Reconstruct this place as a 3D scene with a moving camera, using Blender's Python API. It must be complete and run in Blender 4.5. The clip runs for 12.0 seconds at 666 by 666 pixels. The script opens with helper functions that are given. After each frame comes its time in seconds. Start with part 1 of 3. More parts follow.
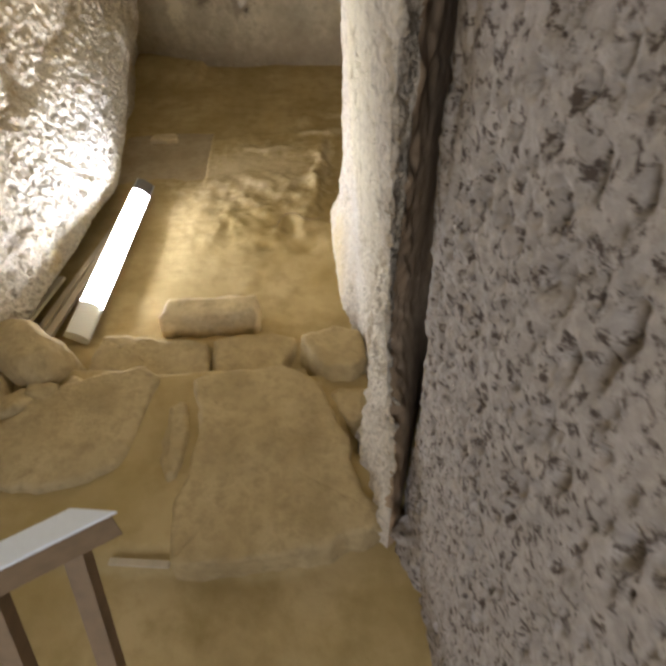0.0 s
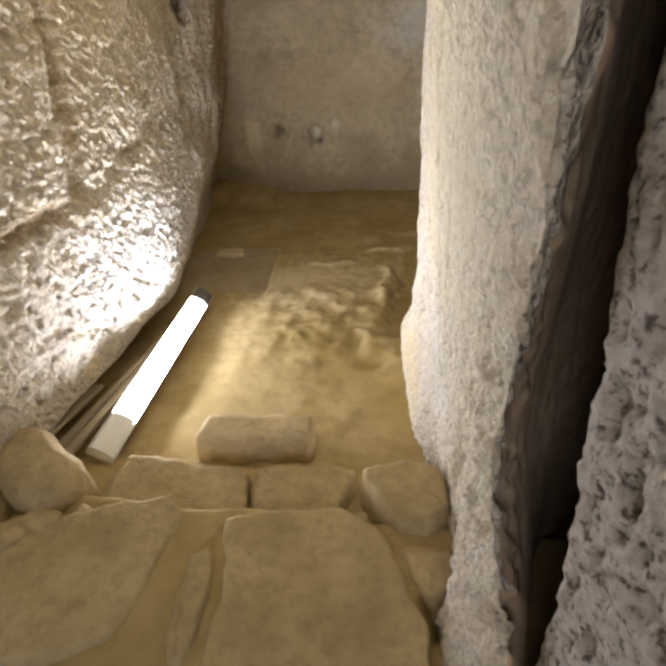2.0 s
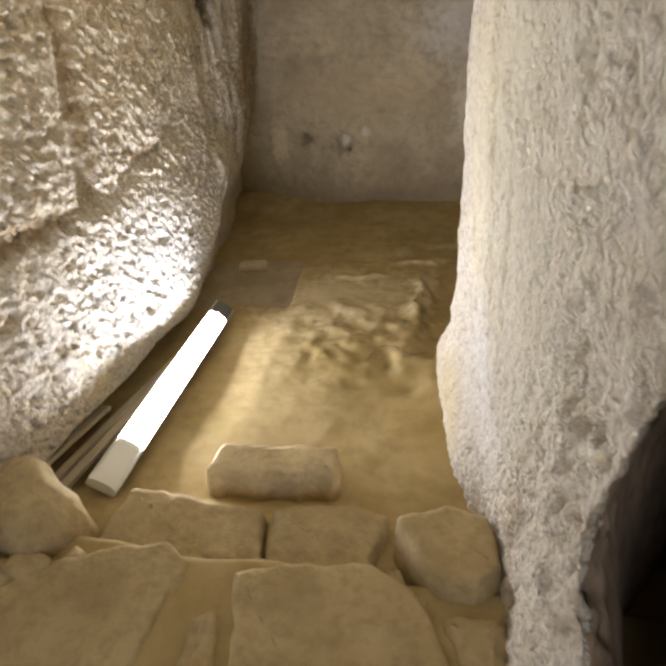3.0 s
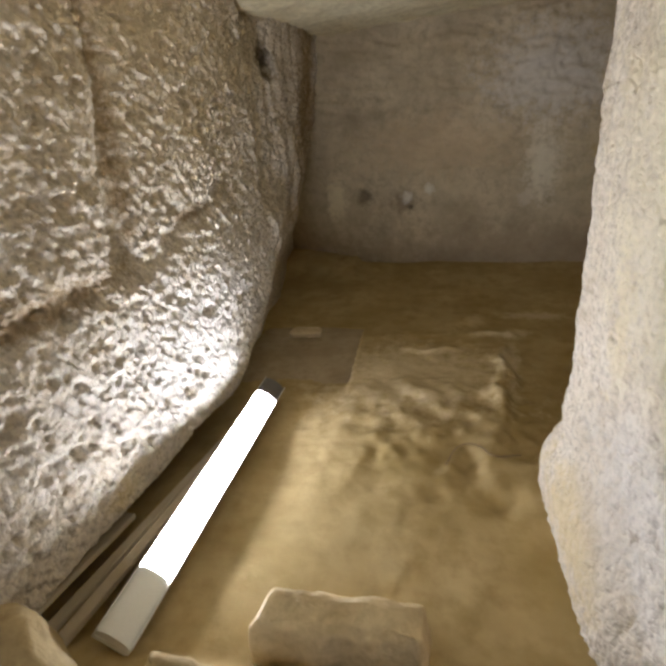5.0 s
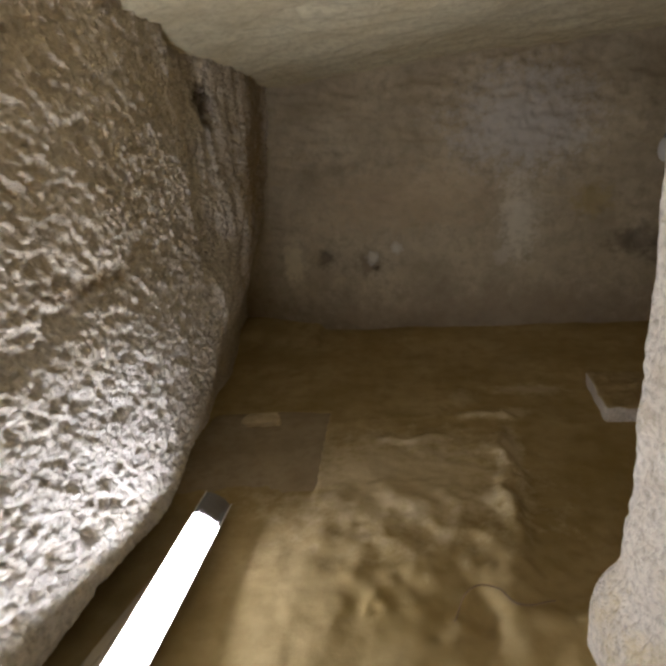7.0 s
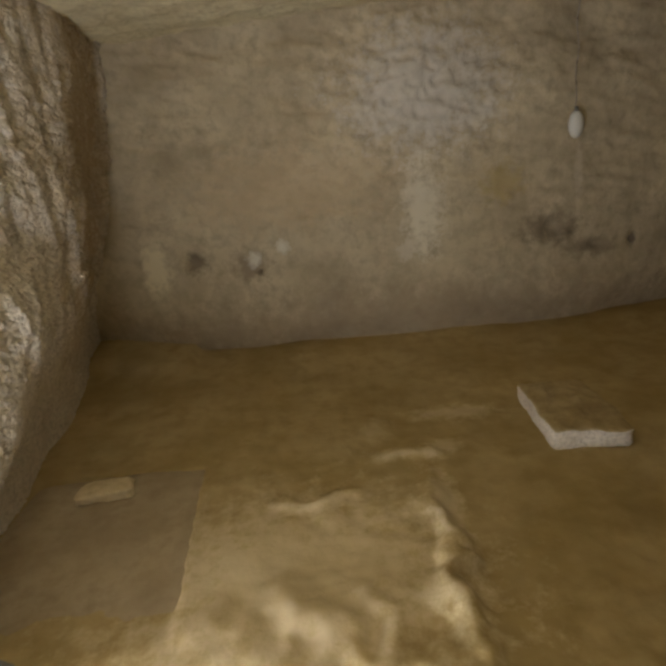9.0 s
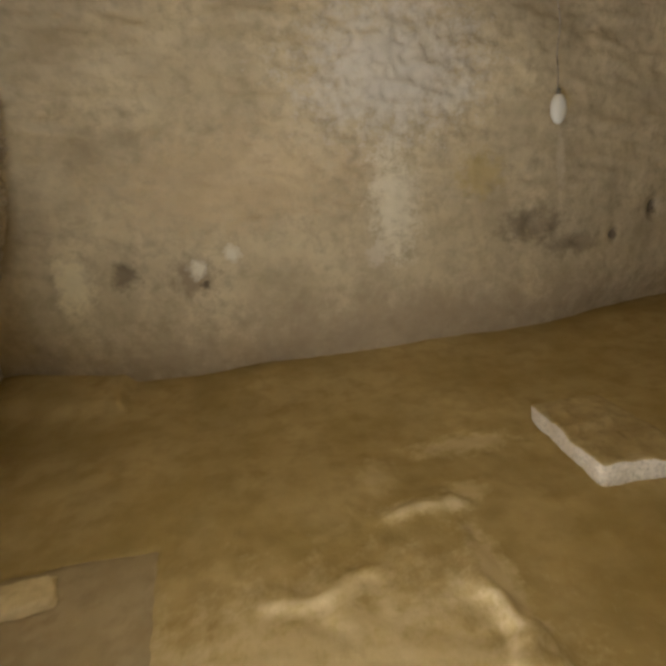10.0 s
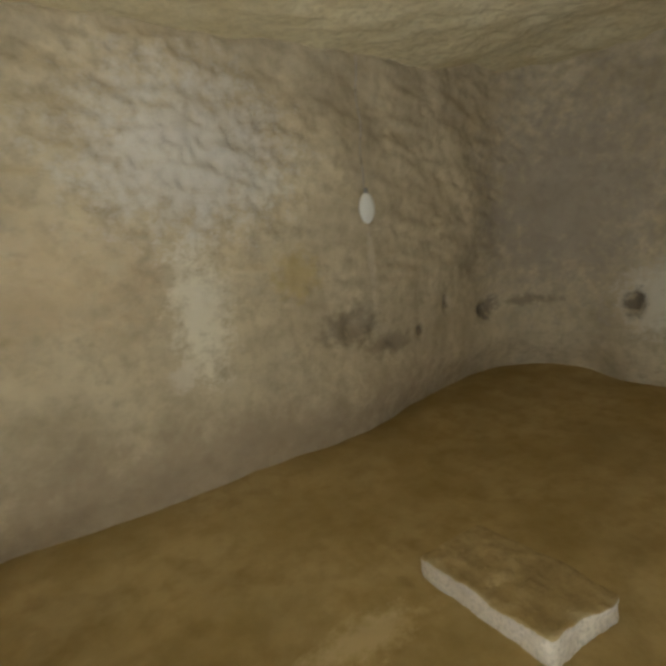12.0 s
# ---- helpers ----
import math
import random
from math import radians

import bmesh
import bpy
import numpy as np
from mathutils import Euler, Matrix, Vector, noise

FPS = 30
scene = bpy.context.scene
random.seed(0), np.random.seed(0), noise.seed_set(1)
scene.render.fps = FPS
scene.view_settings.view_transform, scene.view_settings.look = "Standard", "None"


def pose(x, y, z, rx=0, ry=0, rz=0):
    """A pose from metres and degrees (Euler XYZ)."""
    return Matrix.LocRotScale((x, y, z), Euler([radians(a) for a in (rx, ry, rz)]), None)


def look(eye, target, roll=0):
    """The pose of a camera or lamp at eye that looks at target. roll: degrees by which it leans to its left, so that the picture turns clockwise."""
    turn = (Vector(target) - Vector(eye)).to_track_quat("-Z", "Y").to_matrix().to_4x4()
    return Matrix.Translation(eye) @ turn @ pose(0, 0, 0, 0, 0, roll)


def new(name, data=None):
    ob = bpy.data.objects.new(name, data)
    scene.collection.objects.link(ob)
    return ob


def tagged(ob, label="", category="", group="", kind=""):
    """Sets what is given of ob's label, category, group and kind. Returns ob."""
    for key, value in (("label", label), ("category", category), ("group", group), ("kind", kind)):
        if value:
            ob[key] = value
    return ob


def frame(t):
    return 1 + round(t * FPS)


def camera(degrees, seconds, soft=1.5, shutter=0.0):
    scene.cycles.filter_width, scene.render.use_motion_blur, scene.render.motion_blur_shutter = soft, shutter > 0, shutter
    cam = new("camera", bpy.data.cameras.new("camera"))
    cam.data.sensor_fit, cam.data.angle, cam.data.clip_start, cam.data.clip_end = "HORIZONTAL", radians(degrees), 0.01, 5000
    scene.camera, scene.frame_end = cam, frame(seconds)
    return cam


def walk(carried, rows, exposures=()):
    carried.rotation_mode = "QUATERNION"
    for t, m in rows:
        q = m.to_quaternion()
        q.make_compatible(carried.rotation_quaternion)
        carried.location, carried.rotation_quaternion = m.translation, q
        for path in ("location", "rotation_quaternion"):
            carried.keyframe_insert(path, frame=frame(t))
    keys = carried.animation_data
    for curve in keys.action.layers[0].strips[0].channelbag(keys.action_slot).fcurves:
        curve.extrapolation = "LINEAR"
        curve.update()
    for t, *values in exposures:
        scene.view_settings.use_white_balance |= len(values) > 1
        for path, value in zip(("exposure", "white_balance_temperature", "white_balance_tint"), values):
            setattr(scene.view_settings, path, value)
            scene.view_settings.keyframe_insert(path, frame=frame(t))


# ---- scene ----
cam = camera(64.1, 12.0, soft=3.3, shutter=0.4)
PATH = [
    (0, (0.462, 0.595, 1.845), (0.347, 2.017, 0.444), -2.6),
    (0.5, (0.423, 0.702, 1.806), (0.214, 2.193, 0.489), -3.4),
    (1, (0.39, 0.811, 1.75), (0.13, 2.411, 0.579), -3.4),
    (1.5, (0.412, 0.864, 1.656), (0.099, 2.519, 0.577), -4.1),
    (2, (0.385, 0.907, 1.557), (0.044, 2.595, 0.539), -4.2),
    (2.5, (0.36, 1.02, 1.495), (-0.024, 2.716, 0.505), -4.5),
    (4.5, (0.16, 1.438, 1.411), (-0.407, 3.156, 0.559), -5.3),
    (5, (0.085, 1.558, 1.403), (-0.503, 3.302, 0.619), -5.3),
    (5.5, (-0.03, 1.624, 1.398), (-0.627, 3.397, 0.69), -5.3),
    (6, (-0.053, 1.767, 1.363), (-0.643, 3.565, 0.715), -5.5),
    (6.5, (-0.039, 1.978, 1.337), (-0.594, 3.801, 0.73), -5.7),
    (7, (-0.063, 2.116, 1.308), (-0.521, 3.973, 0.723), -5.7),
    (7.5, (-0.026, 2.297, 1.275), (-0.389, 4.174, 0.688), -5.9),
    (9.5, (-0.22, 3.064, 1.094), (-0.171, 4.971, 0.494), -6.1),
    (10, (-0.323, 3.338, 1.056), (-0.119, 5.239, 0.47), -6.3),
    (10.5, (-0.291, 3.601, 1.094), (0.108, 5.479, 0.534), -6.0),
    (11, (-0.352, 3.787, 1.127), (0.264, 5.626, 0.638), -5.7),
    (11.5, (-0.442, 3.881, 1.157), (0.405, 5.641, 0.728), -5.4),
    (12, (-0.421, 4.02, 1.153), (0.682, 5.642, 0.764), -5.1),
]
EXPOSURES = [(0, 1.18, 6230, 14), (2.5, 1.1, 6230, 15), (4.5, 0.75, 6200, 15), (6.0, 0.3, 6180, 16), (7.5, -0.03, 6250, 17), (9.5, 1.33, 6570, 11), (10.5, 1.58, 6780, 11), (11.5, 1.53, 6300, 4), (12, 1.48, 6250, 4)]
walk(cam, [(t, look(eye, target, roll)) for t, eye, target, roll in PATH], EXPOSURES)

# ---- light: daylight at the entrance behind the start, the lit batten in the chamber ----
LAMP_STRENGTH = 64.0
DAY_POWER = 7.8
world = bpy.data.worlds.new("world")
scene.world = world
world.use_nodes = True
sky = world.node_tree.nodes.new("ShaderNodeTexSky")
sky.sky_type, sky.sun_disc, sky.sun_elevation, sky.sun_rotation = "NISHITA", False, radians(40), radians(200)
world.node_tree.links.new(sky.outputs[0], world.node_tree.nodes["Background"].inputs[0])
world.node_tree.nodes["Background"].inputs[1].default_value = 0.08
day = bpy.data.lights.new("entrance_daylight", "AREA")
day.shape, day.size, day.size_y, day.energy, day.color = "RECTANGLE", 0.7, 0.9, DAY_POWER, (0.86, 0.92, 1.0)
day_ob = new("entrance_daylight", day)
day_ob.matrix_world = look((0.05, -1.1, 2.0), (-0.2, 1.0, 0.4))


# ---- noise ----
def hashed(ix, iy, iz, seed):
    h = (ix * 374761393 + iy * 668265263 + iz * 2147483647 + seed * 974711) & 0xFFFFFFFF
    h = ((h ^ (h >> 13)) * 1274126177) & 0xFFFFFFFF
    h = ((h ^ (h >> 16)) * 2246822519) & 0xFFFFFFFF
    return ((h ^ (h >> 15)) & 0xFFFFFF) / float(0xFFFFFF)


TURNED = np.array(Euler((0.65, 0.47, 0.83)).to_matrix())


def smooth_noise(p, size, seed=0):
    """Value noise of the given size, from -1 to 1."""
    q = np.asarray(p, float) @ TURNED / size
    i = np.floor(q).astype(np.int64)
    f = q - i
    f = f * f * (3 - 2 * f)
    out = 0
    for dx in (0, 1):
        for dy in (0, 1):
            for dz in (0, 1):
                w = (f[:, 0] if dx else 1 - f[:, 0]) * (f[:, 1] if dy else 1 - f[:, 1]) * (f[:, 2] if dz else 1 - f[:, 2])
                out = out + w * hashed(i[:, 0] + dx, i[:, 1] + dy, i[:, 2] + dz, seed)
    return 2 * out - 1


def layered(p, size, octaves=3, seed=0):
    total, amp = 0, 1.0
    for k in range(octaves):
        total = total + amp * smooth_noise(p, size / 2 ** k, seed + k)
        amp *= 0.5
    return total


def pits(p, size, seed=0, share=1.0):
    """Round pits: 1 in a pit's middle, 0 outside."""
    q = np.asarray(p, float) / size
    i = np.floor(q).astype(np.int64)
    best = np.zeros(len(q))
    for dx in (-1, 0, 1):
        for dy in (-1, 0, 1):
            for dz in (-1, 0, 1):
                c = i + (dx, dy, dz)
                h = [hashed(c[:, 0], c[:, 1], c[:, 2], seed + k) for k in range(5)]
                d = np.sqrt((c[:, 0] + h[0] - q[:, 0]) ** 2 + (c[:, 1] + h[1] - q[:, 1]) ** 2 + (c[:, 2] + h[2] - q[:, 2]) ** 2)
                r = 0.3 + 0.45 * h[3]
                v = np.clip(1 - d / r, 0, 1) * (h[4] < share)
                best = np.maximum(best, v)
    return best * best * (3 - 2 * best)


def step(a, b, v):
    t = np.clip((v - a) / (b - a), 0, 1)
    return t * t * (3 - 2 * t)


def bump_at(a, b, ca, cb, ra, rb):
    """A soft bump of height 1 at (ca, cb), with half widths ra and rb."""
    return np.exp(-(((a - ca) / ra) ** 2 + ((b - cb) / rb) ** 2))


def spaced(*runs):
    """Positions from runs of (start, end, spacing), one after another."""
    out = []
    for a, b, d in runs:
        n = max(1, round((b - a) / d))
        out += [a + (b - a) * k / n for k in range(n)]
    return np.array(out + [runs[-1][1]])


# ---- materials ----
def rock(name, light, dark, stain_or_shade=(0.2, 0.14, 0.08), grain=0.02, patch=0.3, relief=0.006, stains_or_shade=0.3, rough=0.9, stretch=(1, 1, 1), spots=(), speck=0.72, blot_from=0.52, blot_to=0.72, cells=0.0, cut=0.012):
    """Rock with grain, patches and blots of dirt and pit shade; spots: (place, half sizes, colour, strength) of single
    marks, some painted light or shade.
    """
    m = bpy.data.materials.new(name)
    m.use_nodes = True
    nt = m.node_tree
    n, l = nt.nodes, nt.links
    bsdf = n["Principled BSDF"]
    bsdf.inputs["Roughness"].default_value = rough
    bsdf.inputs["Specular IOR Level"].default_value = 0.08
    geo = n.new("ShaderNodeNewGeometry")
    mp = n.new("ShaderNodeMapping")
    mp.inputs["Scale"].default_value = stretch
    l.new(geo.outputs["Position"], mp.inputs[0])

    def noise_node(size, detail=4.0, roughness=0.6):
        t = n.new("ShaderNodeTexNoise")
        t.inputs["Scale"].default_value = 1 / size
        t.inputs["Detail"].default_value = detail
        t.inputs["Roughness"].default_value = roughness
        l.new(mp.outputs[0], t.inputs["Vector"])
        return t

    def ramp(src, a, b):
        r = n.new("ShaderNodeMapRange")
        r.inputs[1].default_value, r.inputs[2].default_value = a, b
        l.new(src, r.inputs[0])
        return r.outputs[0]

    def mix(fac, a, b):
        x = n.new("ShaderNodeMix")
        x.data_type = "RGBA"
        l.new(fac, x.inputs[0])
        for sock, v in ((x.inputs[6], a), (x.inputs[7], b)):
            if isinstance(v, tuple):
                sock.default_value = (*v, 1)
            else:
                l.new(v, sock)
        return x.outputs[2]

    fine, broad, blot = noise_node(grain, 5), noise_node(patch, 5), noise_node(patch * 1.7, 6, 0.7)
    c = mix(ramp(broad.outputs[0], 0.35, 0.68), light, dark)
    c2 = mix(ramp(fine.outputs[0], 0.45, 0.75), c, tuple(speck * v for v in dark))
    s = n.new("ShaderNodeMath")
    s.operation = "MULTIPLY"
    s.inputs[1].default_value = stains_or_shade
    l.new(ramp(blot.outputs[0], blot_from, blot_to), s.inputs[0])
    c3 = mix(s.outputs[0], c2, stain_or_shade)
    if spots:
        ragged = noise_node(0.07, 6, 0.75)
        for place, half, colour, strength in spots:
            sub, div, size, low, mul = (n.new("ShaderNodeVectorMath"), n.new("ShaderNodeVectorMath"), n.new("ShaderNodeVectorMath"), n.new("ShaderNodeMath"), n.new("ShaderNodeMath"))
            sub.operation, div.operation, size.operation, low.operation, mul.operation = "SUBTRACT", "DIVIDE", "LENGTH", "MULTIPLY_ADD", "MULTIPLY"
            sub.inputs[1].default_value, div.inputs[1].default_value = place, half
            l.new(geo.outputs["Position"], sub.inputs[0])
            l.new(sub.outputs[0], div.inputs[0])
            l.new(div.outputs[0], size.inputs[0])
            l.new(ragged.outputs[0], low.inputs[0])
            low.inputs[1].default_value = 2.6
            l.new(size.outputs["Value"], low.inputs[2])
            l.new(ramp(low.outputs[0], 2.3, 1.7), mul.inputs[0])
            mul.inputs[1].default_value = strength
            c3 = mix(mul.outputs[0], c3, colour)
    l.new(c3, bsdf.inputs["Base Color"])
    b1 = n.new("ShaderNodeBump")
    b1.inputs["Strength"].default_value, b1.inputs["Distance"].default_value = 0.9, relief
    l.new(fine.outputs[0], b1.inputs["Height"])
    if cells:
        shift, far, vor, b2 = n.new("ShaderNodeVectorMath"), noise_node(cells * 0.9, 2), n.new("ShaderNodeTexVoronoi"), n.new("ShaderNodeBump")
        shift.operation = "MULTIPLY_ADD"
        shift.inputs[1].default_value = (1.1 * cells,) * 3
        l.new(far.outputs["Color"], shift.inputs[0])
        l.new(mp.outputs[0], shift.inputs[2])
        l.new(shift.outputs[0], vor.inputs["Vector"])
        vor.inputs["Scale"].default_value = 1 / cells
        b2.invert = True
        b2.inputs["Strength"].default_value, b2.inputs["Distance"].default_value = 0.8, cut
        l.new(vor.outputs["Distance"], b2.inputs["Height"])
        l.new(b1.outputs[0], b2.inputs["Normal"])
        l.new(b2.outputs[0], bsdf.inputs["Normal"])
    else:
        l.new(b1.outputs[0], bsdf.inputs["Normal"])
    return m


def plain(name, colour, rough=0.5, metal=0.0, grain=0.01, vary=0.15, stretch=(1, 1, 1), relief=0.0005):
    m = bpy.data.materials.new(name)
    m.use_nodes = True
    n, l = m.node_tree.nodes, m.node_tree.links
    bsdf = n["Principled BSDF"]
    bsdf.inputs["Roughness"].default_value, bsdf.inputs["Metallic"].default_value = rough, metal
    tc, mp, t, x = n.new("ShaderNodeTexCoord"), n.new("ShaderNodeMapping"), n.new("ShaderNodeTexNoise"), n.new("ShaderNodeMix")
    mp.inputs["Scale"].default_value = stretch
    t.inputs["Scale"].default_value, t.inputs["Detail"].default_value = 1 / grain, 4
    x.data_type = "RGBA"
    x.inputs[6].default_value = (*colour, 1)
    x.inputs[7].default_value = (*[v * (1 - 2 * vary) for v in colour], 1)
    l.new(tc.outputs["Object"], mp.inputs[0])
    l.new(mp.outputs[0], t.inputs["Vector"])
    l.new(t.outputs[0], x.inputs[0])
    l.new(x.outputs[2], bsdf.inputs["Base Color"])
    b = n.new("ShaderNodeBump")
    b.inputs["Distance"].default_value = relief
    l.new(t.outputs[0], b.inputs["Height"])
    l.new(b.outputs[0], bsdf.inputs["Normal"])
    return m


# pale crust, brightened as if the lamp catches its ridges and edges
LIT_CRUST = (0.66, 0.53, 0.32)
# the darkest one also paints the shade inside pits and holes
BROWN, OCHRE, BUFF, GRIME_SHADE = (0.3, 0.21, 0.11), (0.62, 0.45, 0.12), (0.68, 0.6, 0.47), (0.15, 0.115, 0.08)
PALE = rock("pale_tufa", (0.73, 0.65, 0.53), (0.63, 0.54, 0.41), stains_or_shade=0.5, stain_or_shade=(0.46, 0.35, 0.2), grain=0.02, relief=0.012, speck=0.62, patch=0.16, cells=0.017, cut=0.009, spots=(
    ((-1.2, 3.3, 1.75), (0.5, 1.9, 0.75), (0.7, 0.57, 0.38), 0.45), ((-1.2, 3.5, 0.5), (0.5, 1.1, 0.42), (0.7, 0.67, 0.62), 0.5),
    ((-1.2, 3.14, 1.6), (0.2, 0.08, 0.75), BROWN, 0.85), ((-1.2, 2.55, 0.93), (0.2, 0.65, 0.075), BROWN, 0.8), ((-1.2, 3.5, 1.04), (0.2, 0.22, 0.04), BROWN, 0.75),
    # first spot paints the shade in the wall's hole
    ((-1.4, 4.91, 1.67), (0.5, 0.13, 0.15), GRIME_SHADE, 0.95), ((-1.3, 4.5, 1.5), (0.2, 0.02, 0.5), BROWN, 0.7), ((-1.5, 5.65, 1.2), (0.5, 0.65, 1.2), (0.42, 0.31, 0.18), 0.75),
    ((-1.15, 2.75, 0.22), (0.2, 0.12, 0.05), OCHRE, 0.35), ((0.32, 3.08, 0.55), (0.1, 0.05, 0.04), OCHRE, 0.8), ((0.3, 2.9, 0.15), (0.1, 0.5, 0.16), (0.66, 0.52, 0.27), 0.6),
    ((0.4, 2.75, 1.35), (0.1, 0.06, 0.5), (0.5, 0.4, 0.2), 0.5), ((0.42, 2.6, 1.2), (0.2, 0.03, 0.8), BROWN, 0.7), ((0.45, 2.4, 0.9), (0.2, 0.03, 0.6), BROWN, 0.6), ((0.5, 2.1, 0.4), (0.2, 0.07, 0.4), BROWN, 0.6), ((0.36, 3.0, 0.75), (0.2, 0.1, 0.3), (0.7, 0.58, 0.34), 0.5), ((0.4, 2.75, 1.3), (0.3, 0.55, 0.8), (0.78, 0.69, 0.48), 0.6), ((0.42, 2.7, 0.45), (0.3, 0.5, 0.3), (0.72, 0.69, 0.65), 0.4), ((0.45, 2.15, 1.2), (0.3, 0.6, 1.0), (0.76, 0.68, 0.5), 0.5)))
# small dark specks imitate the shade inside the passage wall's pits
GREY = rock("grey_tufa", (0.48, 0.425, 0.37), (0.385, 0.335, 0.285), stains_or_shade=0.95, stain_or_shade=(0.09, 0.066, 0.05), relief=0.014, patch=0.013, grain=0.03, speck=0.8, blot_from=0.52, blot_to=0.61)
DIRTY = rock("chamber_rock", (0.65, 0.545, 0.37), (0.47, 0.385, 0.255), stains_or_shade=0.7, stain_or_shade=(0.29, 0.235, 0.16), patch=0.3, grain=0.06, relief=0.01, speck=0.9, spots=(
    # dark spots on the pits put their shade into the colour
    ((-0.4, 6.16, 1.05), (0.8, 0.5, 0.3), (0.62, 0.47, 0.29), 0.45), ((-1.06, 6.16, 0.64), (0.09, 0.5, 0.09), GRIME_SHADE, 0.7), ((-0.72, 6.16, 0.6), (0.16, 0.5, 0.12), (0.28, 0.21, 0.14), 0.7), ((-0.66, 6.16, 0.55), (0.03, 0.5, 0.03), GRIME_SHADE, 0.9),
    ((-1.31, 6.16, 0.62), (0.12, 0.5, 0.2), (0.78, 0.68, 0.46), 0.95), ((-0.69, 6.16, 0.63), (0.06, 0.5, 0.06), (0.75, 0.7, 0.58), 0.95), ((-0.5, 6.16, 0.7), (0.05, 0.5, 0.05), (0.75, 0.7, 0.58), 0.95),
    # rough pale patch mid-wall also carries the lamp's brightness in its colour
    ((0.38, 6.16, 0.85), (0.15, 0.5, 0.36), (0.76, 0.68, 0.52), 0.9), ((0.26, 6.16, 0.6), (0.07, 0.5, 0.08), BUFF, 0.7), ((0.4, 6.16, 1.5), (0.55, 0.5, 0.4), (0.7, 0.65, 0.57), 0.75), ((0.75, 6.16, 1.35), (0.12, 0.5, 0.1), (0.75, 0.7, 0.6), 0.6),
    ((1.15, 6.16, 0.65), (0.24, 0.5, 0.12), GRIME_SHADE, 0.55), ((1.42, 6.16, 0.5), (0.24, 0.5, 0.08), GRIME_SHADE, 0.5), ((1.7, 6.16, 0.53), (0.03, 0.5, 0.05), GRIME_SHADE, 0.9), ((1.98, 6.2, 0.64), (0.04, 0.5, 0.06), GRIME_SHADE, 0.9),
    # far corner painted darker for the falloff of the lamp's light
    ((2.45, 6.3, 0.52), (0.12, 0.5, 0.08), GRIME_SHADE, 0.9), ((1.31, 6.16, 0.95), (0.035, 0.5, 0.24), BUFF, 0.4), ((2.8, 6.0, 1.2), (0.6, 0.9, 0.9), (0.34, 0.29, 0.24), 0.6), ((2.7, 6.2, 0.55), (0.2, 0.5, 0.05), GRIME_SHADE, 0.5), ((0.85, 6.16, 0.95), (0.16, 0.5, 0.14), (0.5, 0.38, 0.16), 0.6),
    # first spot: darker band along the wall's foot
    ((0.2, 6.16, 0.14), (2.8, 0.5, 0.3), (0.4, 0.31, 0.21), 0.6), ((3.0, 5.5, 0.55), (0.5, 0.3, 0.26), (0.72, 0.65, 0.52), 0.9), ((3.0, 5.66, 0.52), (0.5, 0.08, 0.11), GRIME_SHADE, 0.9)))
ROOF = rock("ceiling_rock", (0.8, 0.71, 0.47), (0.69, 0.58, 0.35), stains_or_shade=0.35, patch=0.35, stain_or_shade=(0.42, 0.32, 0.17), grain=0.04, speck=0.85, relief=0.012)
EARTH = rock("floor_earth", (0.53, 0.405, 0.205), (0.385, 0.28, 0.115), stain_or_shade=(0.25, 0.175, 0.068), stains_or_shade=0.35, patch=0.5, grain=0.11, relief=0.006, speck=0.95, spots=(
    ((-0.35, 4.12, 0), (0.68, 0.5, 0.3), LIT_CRUST, 0.8), ((0.15, 4.42, 0), (0.08, 0.3, 0.3), LIT_CRUST, 0.9), ((0.06, 4.76, 0), (0.2, 0.06, 0.3), LIT_CRUST, 0.75), ((0.32, 5.11, 0), (0.24, 0.09, 0.3), LIT_CRUST, 0.8),
    ((0.22, 4.83, 0), (0.1, 0.06, 0.3), LIT_CRUST, 0.6), ((-0.05, 4.98, 0), (0.07, 0.14, 0.3), LIT_CRUST, 0.4), ((-0.28, 4.47, 0), (0.24, 0.05, 0.3), LIT_CRUST, 0.7), ((-0.15, 4.33, 0), (0.05, 0.12, 0.3), LIT_CRUST, 0.6)))
STONE = rock("worn_stone", (0.55, 0.43, 0.235), (0.43, 0.325, 0.165), stains_or_shade=0.35, patch=0.2, grain=0.04, relief=0.011, speck=0.88)
BLOCK = rock("pale_block", (0.74, 0.61, 0.38), (0.63, 0.49, 0.285), stains_or_shade=0.3, patch=0.15, grain=0.03, relief=0.008, speck=0.88)
SOIL = rock("brown_slot_rock", (0.56, 0.41, 0.27), (0.42, 0.3, 0.19), stains_or_shade=0.5, stain_or_shade=(0.26, 0.18, 0.11), patch=0.25, grain=0.05, relief=0.004, speck=0.85)
SLAB = rock("grey_slab", (0.48, 0.385, 0.25), (0.4, 0.31, 0.19), stains_or_shade=0.3, patch=0.25, grain=0.05, relief=0.003, speck=0.9)
WHITE_STONE = rock("broken_stone", (0.72, 0.64, 0.52), (0.6, 0.51, 0.39), stains_or_shade=0.25, patch=0.1, grain=0.012, relief=0.003)
WOOD = plain("old_wood", (0.3, 0.2, 0.11), 0.7, grain=0.03, vary=0.25, stretch=(1, 0.08, 1), relief=0.001)
PALE_WOOD = plain("pale_wood", (0.62, 0.52, 0.36), 0.65, grain=0.03, vary=0.2, stretch=(1, 0.05, 1), relief=0.001)
CAP = plain("white_plastic", (0.86, 0.84, 0.77), 0.4, vary=0.04)
# pale paint, tinted bluish to carry the daylight on the rail's top
TOP = plain("pale_daylit_paint", (0.9, 0.93, 0.96), 0.3, vary=0.05)
DARK = plain("black_cable", (0.05, 0.045, 0.04), 0.5)
